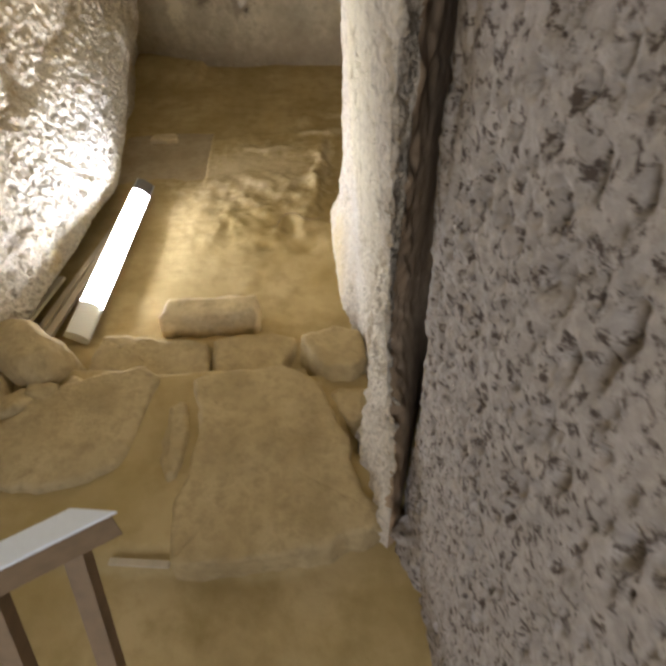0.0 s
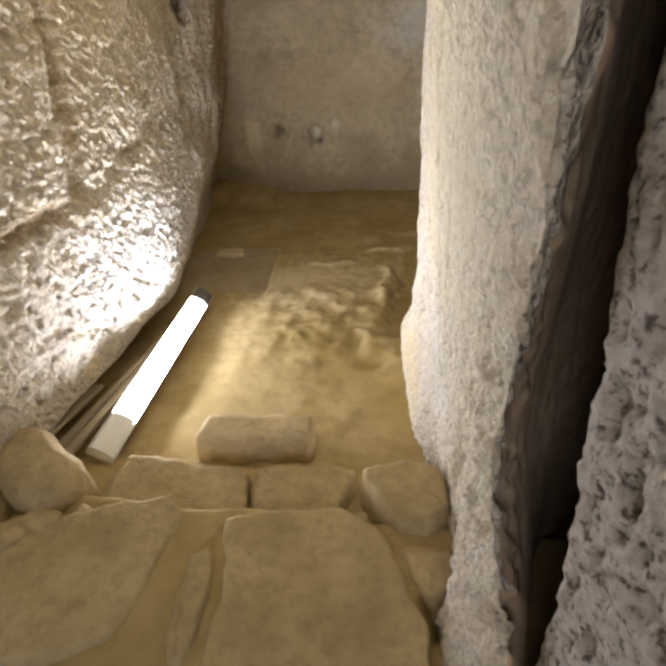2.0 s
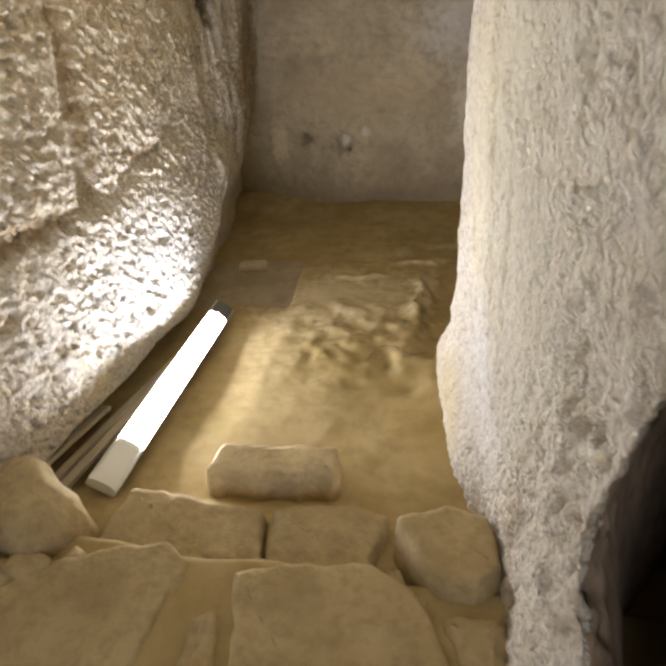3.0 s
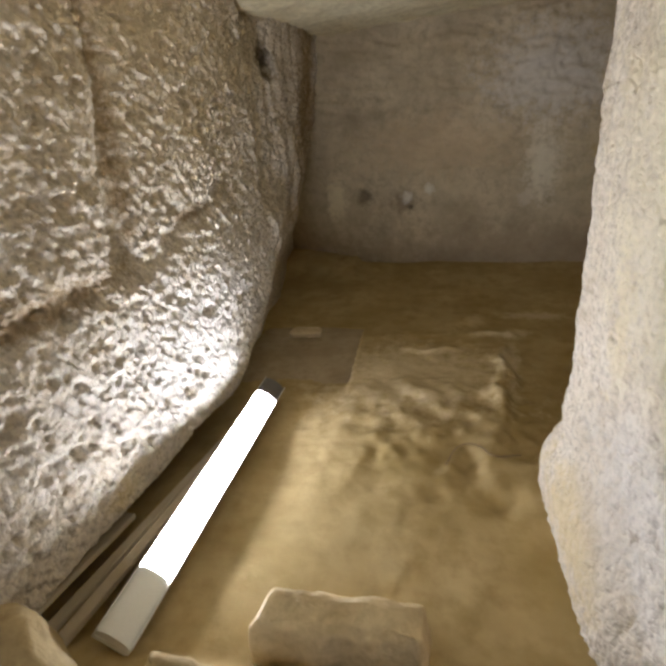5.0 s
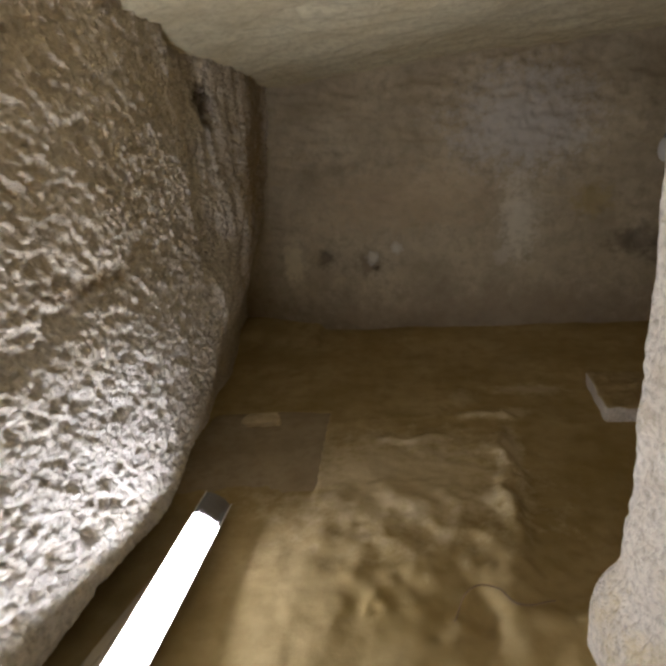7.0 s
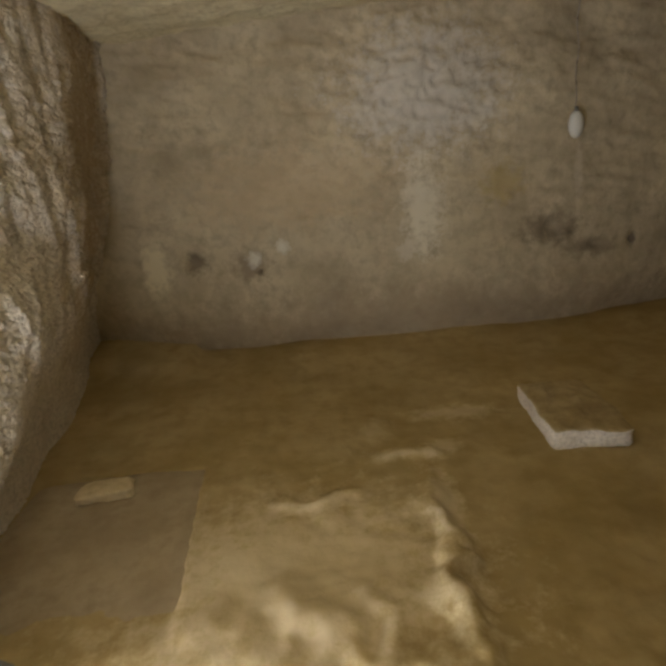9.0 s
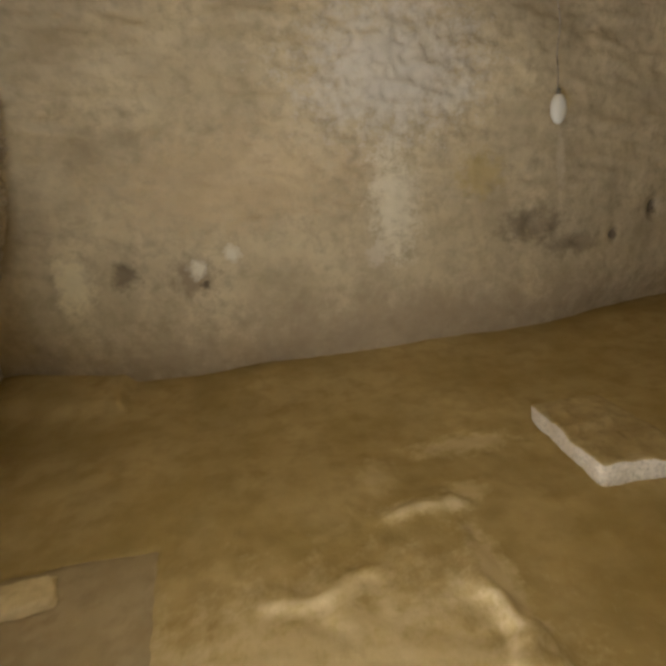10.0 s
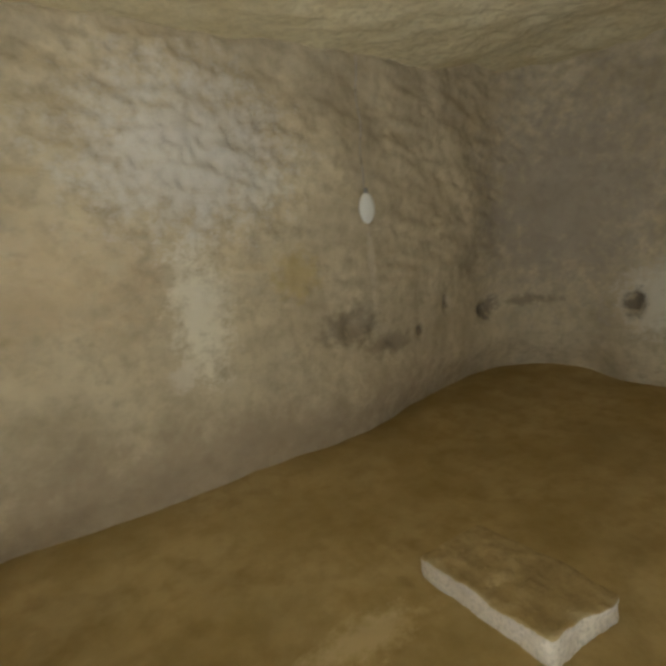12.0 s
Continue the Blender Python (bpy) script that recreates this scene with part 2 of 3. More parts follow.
STEEL = plain("grey_metal", (0.35, 0.34, 0.33), 0.4, 0.8)
GLOW = bpy.data.materials.new("lit_diffuser")
GLOW.use_nodes = True
GLOW.node_tree.nodes["Principled BSDF"].inputs["Base Color"].default_value = (0.9, 0.9, 0.9, 1)
GLOW.node_tree.nodes["Principled BSDF"].inputs["Emission Color"].default_value = (0.88, 0.93, 1.0, 1)
GLOW.node_tree.nodes["Principled BSDF"].inputs["Emission Strength"].default_value = LAMP_STRENGTH


# ---- mesh helpers ----
def mesh_from(name, verts, faces, material, smooth=True):
    me = bpy.data.meshes.new(name)
    me.from_pydata([tuple(v) for v in verts], [], faces)
    me.materials.append(material)
    if smooth:
        me.polygons.foreach_set("use_smooth", [True] * len(me.polygons))
    me.update()
    return me


def sheet(name, grid, outer, material, flip=False):
    """A rock face from a grid of points (rows x columns x 3), closed at the back: outer(points) moves the rim to the back."""
    r, c, _ = grid.shape
    v = grid.reshape(-1, 3)
    idx = np.arange(r * c).reshape(r, c)
    f = np.stack([idx[:-1, :-1], idx[:-1, 1:], idx[1:, 1:], idx[1:, :-1]], -1).reshape(-1, 4)
    if flip:
        f = f[:, ::-1]
    rim = np.concatenate([idx[0, :-1], idx[:-1, -1], idx[-1, :0:-1], idx[:0:-1, 0]])
    back = outer(v[rim].copy())
    n0, k = len(v), len(rim)
    side = [[rim[i], n0 + i, n0 + (i + 1) % k, rim[(i + 1) % k]] for i in range(k)]
    low, high = n0 + np.arange(c), n0 + (c - 1) + (r - 1) + (c - 1) - np.arange(c)
    left = [n0 + (c - 1) * 2 + (r - 1) + i for i in range(1, r - 1)]
    right = [n0 + (c - 1) + i for i in range(1, r - 1)]
    cap = [[low[q], high[q], high[q + 1], low[q + 1]] for q in range(1, c - 2)]
    cap.append([low[0], *left[::-1], high[0], high[1], low[1]])
    cap.append([low[c - 2], high[c - 2], high[c - 1], *right[::-1], low[c - 1]])
    if flip:
        side, cap = [q[::-1] for q in side], [q[::-1] for q in cap]
    faces = f.tolist() + [[int(a) for a in q] for q in side + cap]
    ob = new(name, mesh_from(name, np.concatenate([v, back]), faces, material))
    return ob


def plan_curve(points, spacing, radius=0.06):
    """Dense points along a plan line whose corners are rounded by repeated cutting."""
    p = np.array(points, float)
    fine = []
    for a, b in zip(p[:-1], p[1:]):
        n = max(1, int(np.linalg.norm(b - a) / 0.01))
        fine += [a + (b - a) * k / n for k in range(n)]
    fine = np.array(fine + [p[-1]])
    for _ in range(int(radius / 0.01) ** 2):
        fine[1:-1] = (fine[:-2] + 2 * fine[1:-1] + fine[2:]) / 4
    s = np.concatenate([[0], np.cumsum(np.linalg.norm(np.diff(fine, axis=0), axis=1))])
    t = np.linspace(0, s[-1], int(s[-1] / spacing) + 1)
    out = np.stack([np.interp(t, s, fine[:, 0]), np.interp(t, s, fine[:, 1])], -1)
    d = np.gradient(out, axis=0)
    d /= np.linalg.norm(d, axis=1)[:, None]
    return out, np.stack([-d[:, 1], d[:, 0]], -1)


def ridged(p, size, seed):
    return 1 - 2 * np.abs(smooth_noise(p, size, seed))


def crumbs(p, size, seed, share=0.9):
    """Angular crumbs standing between narrow gaps, from 0 to 1."""
    return np.sqrt(np.clip(pits(p, size, seed, share), 0, 1))


def rough_rock(p, k=1.0, fine=1.0):
    """Height of the pecked, pitted rock surface in metres."""
    w = p + 0.012 * np.stack([smooth_noise(p, 0.04, 81 + a) for a in range(3)], -1)
    u = np.stack([w[:, 0], (0.6 * w[:, 1] + 0.8 * w[:, 2]) * 1.25, (-0.8 * w[:, 1] + 0.6 * w[:, 2]) * 0.7], -1)
    deep = 0.8 + 0.4 * smooth_noise(p, 0.35, 17)
    return k * (0.03 * smooth_noise(p, 0.5, 3) + 0.010 * smooth_noise(p, 0.16, 7)
                + fine * deep * (0.003 * ridged(u, 0.055, 11) + 0.004 * ridged(u, 0.027, 13) + 0.004 * smooth_noise(p, 0.014, 15)
                                 + 0.013 * crumbs(u, 0.036, 35) + 0.007 * crumbs(u, 0.022, 37)
                                 - 0.02 * pits(w, 0.1, 21, 0.15) - 0.016 * pits(u, 0.04, 31, 0.45) - 0.007 * pits(u, 0.021, 33, 0.5)))


# ---- the setting ----
# wall on the side of the lamp: a pitted face that is undercut at its foot, with a cut groove and a stepped corner
ys = spaced((-1.25, 1.7, 0.04), (1.7, 4.95, 0.0074), (4.95, 6.75, 0.016))
zs = spaced((-0.12, 2.0, 0.0076), (2.0, 2.6, 0.03))
Z, Y = np.meshgrid(zs, ys, indexing="ij")
X = -1.15 - 0.10 * step(3.6, 4.4, Y) - 0.09 * step(4.47, 4.53, Y) * np.maximum(step(0.75, 0.95, Z), step(4.6, 5.1, Y)) + 0.04 * step(4.6, 5.6, Y)
X -= 0.10 * step(4.2, 5.6, Y) * step(1.3, 0.0, Z) + 0.31 * step(4.8, 6.3, Y) * step(1.9, 0.0, Z) + 0.12 * step(5.2, 6.1, Y)
X -= 0.22 * step(0.17 + 0.05 * step(3.4, 4.2, Y) + 0.5 * step(4.0, 4.8, Y), 0.0, Z + 0.02 * np.sin(9 * Y)) * step(6.3, 4.6, Y)
X -= 0.20 * step(2.0, 0.4, Y)
p = np.stack([X, Y, Z], -1).reshape(-1, 3)
yy, zz = p[:, 1], p[:, 2]
calm = 1 - 0.35 * step(1.0, 0.8, zz) * step(2.9, 3.5, yy) 
h = rough_rock(p, 1.0, 0.85 + 0.3 * step(0.85, 1.05, zz)) * calm
wob = 0.03 * smooth_noise(p, 0.2, 5)
groove = np.exp(-((yy - 3.12 - 0.12 * (zz - 1.3) + wob) / 0.06) ** 2) * step(0.85, 1.0, zz)
h = h * (1 - 0.75 * groove) - 0.06 * groove
line = 0.93 + 0.02 * (yy - 2.5) + 0.14 * step(3.2, 3.9, yy) + wob
h -= 0.03 * np.exp(-((zz - line) / 0.045) ** 2) * step(4.0, 3.75, yy) * (0.55 + 0.45 * smooth_noise(p, 0.3, 8))
h += step(4.5, 4.6, yy) * 0.03 * ridged(p * np.array([1, 1, 0.25]) + 0.03 * np.stack([smooth_noise(p, 0.12, 16 + a) for a in range(3)], -1), 0.085, 19) * step(0.3, 0.7, zz)
h -= 0.08 * np.exp(-((yy - 6.05) / 0.03) ** 2) * step(0.4, 0.7, zz)
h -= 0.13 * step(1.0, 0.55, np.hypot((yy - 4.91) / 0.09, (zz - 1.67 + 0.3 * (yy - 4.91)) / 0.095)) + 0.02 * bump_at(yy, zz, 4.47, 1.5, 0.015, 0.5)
h -= (0.03 * pits(p * np.array([1, 1, 1.2]), 0.075, 61, 0.3) + 0.016 * pits(p, 0.034, 63, 0.25)) * step(0.15, 0.3, zz) * step(4.4, 4.0, yy)
p[:, 0] += h


def to_left(q):
    q[:, 0] = -2.6
    return q


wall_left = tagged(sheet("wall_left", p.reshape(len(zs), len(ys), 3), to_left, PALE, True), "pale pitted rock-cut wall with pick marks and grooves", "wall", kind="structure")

# back wall of the chamber, turning into its side wall
line, nrm = plan_curve([(-2.3, 6.16), (1.5, 6.16), (2.1, 6.3), (2.65, 6.4), (2.95, 6.0), (3.05, 5.2), (3.1, 3.2)], 0.014, 0.3)
zs = spaced((-0.15, 2.5, 0.014))
P = np.zeros((len(zs), len(line), 3))
P[..., 0], P[..., 1], P[..., 2] = line[None, :, 0], line[None, :, 1], zs[:, None]
p = P.reshape(-1, 3)
N = -np.repeat(nrm[None], len(zs), 0).reshape(-1, 2)
xx, zz = p[:, 0].copy(), p[:, 2]
back = step(5.6, 6.0, p[:, 1])
q = p * np.array([0.35, 1.0, 1.0])
sl = np.stack([0.22 * (p[:, 0] - 0.15 * p[:, 2]), p[:, 1], p[:, 2] + 0.15 * p[:, 0]], -1)
h = 0.03 * smooth_noise(p, 0.45, 41) + (0.013 * ridged(sl, 0.09, 43) + 0.006 * ridged(sl, 0.04, 44) - 0.018 * pits(sl * np.array([2.2, 1, 1]), 0.06, 45, 0.5)) * step(0.6, 0.95, zz) * (1.25 - 0.5 * step(0.2, 1.0, xx)) + 0.012 * smooth_noise(p, 0.14, 47) + 0.004 * smooth_noise(p, 0.05, 49)
h -= 0.1 * step(1.2, 2.1, xx) * step(0.35, 0.05, zz) * back + 0.05 * step(0.25, 0.0, zz) + 0.12 * step(-1.0, -1.8, xx) * step(0.5, 0.0, zz)
rug = bump_at(xx, zz, 0.45, 1.45, 0.55, 0.4)
tw = np.stack([0.8 * p[:, 0] - 0.6 * p[:, 2], p[:, 1], 0.6 * p[:, 0] + 0.8 * p[:, 2]], -1)
tw += 0.03 * np.stack([smooth_noise(p, 0.07, 91 + a) for a in range(3)], -1)
h += 0.9 * rug * (0.008 * smooth_noise(tw * np.array([0.7, 1, 1.3]), 0.09, 51) + 0.012 * smooth_noise(tw, 0.045, 52) - 0.022 * pits(tw * np.array([0.7, 1, 1.5]), 0.07, 53, 0.55) - 0.014 * pits(tw * np.array([0.8, 1, 1.3]), 0.04, 54, 0.6))
h += 0.012 * step(0.5, 0.3, zz) * step(0.02, 0.25, zz) * smooth_noise(p, 0.2, 57)
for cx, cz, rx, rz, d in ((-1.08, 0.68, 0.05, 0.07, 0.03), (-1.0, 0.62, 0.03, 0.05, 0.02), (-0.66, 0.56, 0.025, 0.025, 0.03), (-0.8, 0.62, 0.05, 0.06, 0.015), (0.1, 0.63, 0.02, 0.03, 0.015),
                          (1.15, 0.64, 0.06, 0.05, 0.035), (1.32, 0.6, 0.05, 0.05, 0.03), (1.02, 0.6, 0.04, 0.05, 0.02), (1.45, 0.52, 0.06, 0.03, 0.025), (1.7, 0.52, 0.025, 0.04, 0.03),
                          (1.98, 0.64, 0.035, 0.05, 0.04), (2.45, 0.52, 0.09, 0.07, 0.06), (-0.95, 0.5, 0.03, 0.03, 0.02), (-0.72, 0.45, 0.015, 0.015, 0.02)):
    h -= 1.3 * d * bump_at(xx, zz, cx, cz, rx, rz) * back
for cx, cz, rx, rz, d in ((-1.2, 0.62, 0.05, 0.09, 0.014), (-0.69, 0.62, 0.032, 0.035, 0.022), (-0.5, 0.69, 0.028, 0.03, 0.022), (0.3, 0.6, 0.06, 0.06, 0.012), (0.4, 0.85, 0.04, 0.2, 0.01)):
    h += d * bump_at(xx, zz, cx, cz, rx, rz) ** 0.5 * back
h -= 0.06 * (1 - back) * bump_at(p[:, 1], zz, 5.66, 0.52, 0.06, 0.08)
h += 0.03 * bump_at(zz, 0 * zz, 0.1, 0, 0.1, 1) * smooth_noise(p, 0.5, 59)
p[:, 0] += N[:, 0] * h
p[:, 1] += N[:, 1] * h


def to_back(q):
    side = q[:, 1] < 5.9
    q[:, 0] = np.where(side, 3.8, q[:, 0])
    q[:, 1] = np.where(side, q[:, 1], 7.3)
    q[:, 0] = np.where((q[:, 0] > 2.5) & ~side, 2.5 + (q[:, 0] - 2.5) * 2.5, q[:, 0])
    return q


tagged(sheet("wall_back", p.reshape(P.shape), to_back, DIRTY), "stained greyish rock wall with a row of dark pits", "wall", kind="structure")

# pier between the passage and the chamber
line, nrm = plan_curve([(2.6, 2.75), (1.1, 2.5), (0.66, 1.95), (0.525, 1.69), (0.335, 3.36), (0.62, 3.52), (3.2, 3.55)], 0.0095, 0.035)
zs = spaced((-0.12, 1.9, 0.0105), (1.9, 2.5, 0.03))
S = len(line)
P = np.zeros((len(zs), S, 3))
P[..., 0], P[..., 1], P[..., 2] = line[None, :, 0], line[None, :, 1], zs[:, None]
p = P.reshape(-1, 3)
N = np.repeat(nrm[None], len(zs), 0).reshape(-1, 2)
p[:, 1] -= 0.24 * step(0.75, 1.5, p[:, 2]) * step(2.4, 1.69, p[:, 1])
p[:, 0] -= 0.02 * step(0.75, 1.5, p[:, 2]) * step(2.4, 1.69, p[:, 1])
foot = step(0.72, 0.4, p[:, 2]) * step(2.1, 1.69, p[:, 1])
p[:, 1] -= 0.3 * foot
p[:, 0] += 0.03 * foot
yy, zz = p[:, 1], p[:, 2]
face = step(1.1, 0.8, p[:, 0]) * step(0.0, -0.4, N[:, 0])
inner = step(0.1, 0.5, N[:, 0] - np.minimum(N[:, 1], 0)) * step(0.56, 0.62, p[:, 0])
h = rough_rock(p * np.array([1, 1, 0.45]), 0.9 + 0.6 * step(2.3, 1.8, p[:, 1])) * (1 - 0.9 * inner) * (1 - 0.5 * step(2.6, 2.9, yy) * step(0.5, 0.2, zz))
h += face * 0.075 * step(2.35, 2.75, yy) * step(0.3, 0.12, zz + 0.05 * smooth_noise(p, 0.3, 71)) + 0.025 * bump_at(yy, zz, 3.25, 0.36, 0.12, 0.09) - 0.014 * step(2.6, 3.0, yy) * step(0.3, 0.5, zz) * face
h += face * (0.03 * step(2.0, 1.6, yy) * step(0.6, 0.35, zz))
h -= face * (0.022 * pits(p * np.array([1, 1, 0.3]), 0.05, 75, 0.35) + 0.03 * pits(p * np.array([1, 1, 0.6]), 0.045, 76, 0.6) * bump_at(yy, zz, 2.7, 0.5, 0.45, 0.25))
h -= face * 0.02 * np.exp(-((yy - 2.75 + 0.2 * (zz - 1.0) + 0.05 * smooth_noise(p, 0.3, 73)) / 0.03) ** 2) * step(0.9, 1.1, zz)
p[:, 0] += N[:, 0] * h
p[:, 1] += N[:, 1] * h


def into_pier(q):
    inner = np.stack([np.clip(q[:, 0], 1.2, 3.2), np.clip(q[:, 1], 3.0, 3.2)], -1)
    q[:, :2] = inner
    return q


pier = sheet("pier", p.reshape(P.shape), into_pier, PALE, True)
pier.data.materials.append(SOIL)
pier.data.polygons.foreach_set("material_index", [int((f.normal.x > 0.3 or f.normal.y < -0.75) and f.center.x > 0.545 and f.center.y < 3.0) for f in pier.data.polygons])
tagged(pier, "cream rock pier with pitted face and worn edges", "pillar", kind="structure")

# wall beside the start of the walk, ending at a narrow slot before the pier
line, nrm = plan_curve([(0.9, -1.3), (0.8, 0.2), (0.614, 1.52), (0.755, 1.52), (0.95, 1.0), (2.6, 0.9)], 0.0065, 0.03)
keep = ((line[:, 1] > 0.5) & (line[:, 0] < 0.85)) | (np.arange(len(line)) % 6 == 0)
keep[[0, -1]] = True
line, nrm = line[keep], nrm[keep]
zs = spaced((-0.12, 0.2, 0.03), (0.2, 1.9, 0.0075), (1.9, 2.5, 0.03))
P = np.zeros((len(zs), len(line), 3))
P[..., 0], P[..., 1], P[..., 2] = line[None, :, 0], line[None, :, 1], zs[:, None]
p = P.reshape(-1, 3)
N = np.repeat(nrm[None], len(zs), 0).reshape(-1, 2)
p[:, 0] -= 0.03 * step(0.7, 1.6, p[:, 2]) * step(1.0, 1.5, p[:, 1])
h = rough_rock(p * np.array([1, 1, 0.8]) + 5.0, 0.5, 0.8) - 0.034 * pits(p * np.array([1, 1, 0.55]), 0.042, 77, 0.5) - 0.02 * pits(p * np.array([1, 1, 0.7]), 0.024, 78, 0.5)
p[:, 0] += N[:, 0] * h
p[:, 1] += N[:, 1] * h


def into_near(q):
    q[:, 0] = np.maximum(q[:, 0] + 0.12, 1.0 + 0.7 * (q[:, 0] > 1.3))
    q[:, 1] = np.minimum(q[:, 1], 0.6)
    return q


tagged(sheet("wall_passage", p.reshape(P.shape), into_near, GREY, True), "grey pitted rock wall beside the narrow passage", "wall", kind="structure")

def box(bm, lo, hi, m=None):
    """A box from corner lo to corner hi."""
    g = bmesh.ops.create_cube(bm, size=1.0)["verts"]
    for v in g:
        v.co = Vector([lo[k] + (v.co[k] + 0.5) * (hi[k] - lo[k]) for k in range(3)])
    if m is not None:
        bmesh.ops.transform(bm, matrix=m, verts=g)
    return g


def linked(name, bm, material, parent=None, label="", smooth=False):
    me = bpy.data.meshes.new(name)
    bm.normal_update()
    bm.to_mesh(me)
    bm.free()
    me.materials.append(material)
    if smooth:
        me.polygons.foreach_set("use_smooth", [True] * len(me.polygons))
    ob = new(name, me)
    if parent:
        ob.parent = parent
    if label:
        ob["label"] = label
    return ob


def part(name, bm, material, parent, label="", smooth=False):
    return linked(name, bm, material, parent, label, smooth)


# ceiling
xs = spaced((-2.3, 3.6, 0.03))
ys = spaced((-1.3, 3.0, 0.05), (3.0, 7.0, 0.025))
Y, X = np.meshgrid(ys, xs, indexing="ij")
Z = 1.95 + 0.55 * step(3.1, 1.6, Y) + 0.1 * step(1.6, 2.6, X)
p = np.stack([X, Y, Z], -1).reshape(-1, 3)
q = p * np.array([1, 2, 1])
p[:, 2] += 0.035 * smooth_noise(p, 0.6, 81) + 0.016 * layered(q, 0.18, 3, 83) + 0.02 * pits(p, 0.16, 85, 0.35)
p[:, 2] -= 0.03 * step(-1.0, -1.3, p[:, 0])


def to_top(q):
    q[:, 2] = 2.9
    return q


tagged(sheet("ceiling", p.reshape(len(ys), len(xs), 3), to_top, ROOF, True), "yellowish rock ceiling with rough tool marks", "ceiling", kind="structure")

# floor: trodden earth in the chamber, with hollows and ridges
xs = spaced((-2.3, -1.4, 0.03), (-1.4, 0.8, 0.013), (0.8, 3.6, 0.03))
ys = spaced((-1.3, 1.1, 0.04), (1.1, 5.2, 0.013), (5.2, 7.0, 0.025))
Y, X = np.meshgrid(ys, xs, indexing="ij")
p = np.stack([X, Y, 0 * X], -1).reshape(-1, 3)
xx, yy = p[:, 0], p[:, 1]
z = 0.012 * smooth_noise(p, 0.5, 91) + 0.006 * smooth_noise(p, 0.17, 93) + 0.002 * layered(p, 0.05, 2, 95)
z += 0.05 * step(2.42, 2.3, yy) + 0.09 * step(2.12, 2.06, yy + 0.03 * smooth_noise(p, 0.2, 96)) - 0.08 * step(1.32, 1.24, yy - 0.2 * step(0.2, 0.6, xx) + 0.02 * smooth_noise(p, 0.2, 98))
z -= 0.15 * bump_at(xx, yy, 0.47, 1.8, 0.06, 0.08)
z -= 0.03 * step(-0.74, -0.755, xx + 0.14 * (yy - 4.5)) * step(4.80, 4.785, yy) * step(3.85, 4.15, yy) * step(-1.5, -1.45, xx)
z += 0.05 * step(-1.1, -1.16, xx + 0.05 * smooth_noise(p, 0.2, 121)) * step(5.9, 5.96, yy + 0.06 * smooth_noise(p, 0.2, 122))
z += 0.10 * step(-1.0, -1.9, xx) * step(5.6, 6.6, yy) + 0.05 * step(5.7, 6.25, yy)
churn = step(3.0, 3.4, yy) * step(4.3, 3.9, yy) * step(-1.0, -0.3, xx)
z += churn * (0.009 * smooth_noise(p, 0.09, 97) + 0.005 * ridged(p, 0.07, 94) - 0.014 * pits(p * np.array([1.0, 0.75, 1]), 0.12, 99, 0.4) - 0.006 * pits(p, 0.05, 92, 0.3))
warp = p + 0.07 * np.stack([smooth_noise(p, 0.15, 111), smooth_noise(p, 0.15, 112), 0 * xx], -1) + 0.02 * np.stack([smooth_noise(p, 0.04, 113), smooth_noise(p, 0.04, 114), 0 * xx], -1)
crust = smooth_noise(warp, 0.42, 117) + 0.35 * smooth_noise(warp, 0.12, 118)
zone = step(-0.8, -0.5, xx) * step(3.4, 3.8, yy) * step(5.5, 5.0, yy) * step(0.9, 0.55, xx)
z += zone * (0.008 * step(-0.1, 0.25, crust) + 0.005 * step(0.35, 0.6, crust))
z += 0.03 * np.exp(-((warp[:, 0] - 0.11) / 0.028) ** 2) * step(3.86, 3.98, yy) * step(4.6, 4.3, yy)
z += 0.018 * np.exp(-((warp[:, 1] - 4.76) / 0.03) ** 2) * step(-0.1, 0.0, xx) * step(0.25, 0.15, xx) + 0.016 * np.exp(-((warp[:, 1] - 4.47) / 0.03) ** 2) * step(-0.5, -0.42, xx) * step(-0.1, -0.2, xx)
z -= 0.04 * step(0.12, 0.2, warp[:, 0]) * step(3.42, 3.6, yy) * step(4.75, 4.4, yy)
z -= 0.035 * bump_at(xx, yy, -0.01, 3.42, 0.045, 0.09) + 0.03 * bump_at(xx, yy, 0.12, 3.2, 0.08, 0.07) + 0.02 * bump_at(xx, yy, -0.12, 3.2, 0.05, 0.04)
p[:, 2] = z


def to_bottom(q):
    q[:, 2] = -0.6
    return q


floor = tagged(sheet("floor", p.reshape(len(ys), len(xs), 3), to_bottom, EARTH), "trodden ochre earth floor with hollows and ridges", "floor", kind="structure")

# wall at the entrance, with its opening, and the slot's end
bm = bmesh.new()
box(bm, (-2.6, -1.6, -0.6), (-0.8, -1.27, 2.9))
box(bm, (0.45, -1.6, -0.6), (3.8, -1.27, 2.9))
box(bm, (-0.795, -1.6, 2.3), (0.445, -1.28, 2.9))
tagged(linked("wall_entrance", bm, GREY), "rock wall with the entrance opening", "wall", kind="structure")
bm = bmesh.new()
box(bm, (2.5, 0.5, -0.3), (2.8, 3.0, 2.6))
tagged(linked("wall_slot", bm, SOIL), "rock at the end of the narrow slot", "wall", kind="structure")


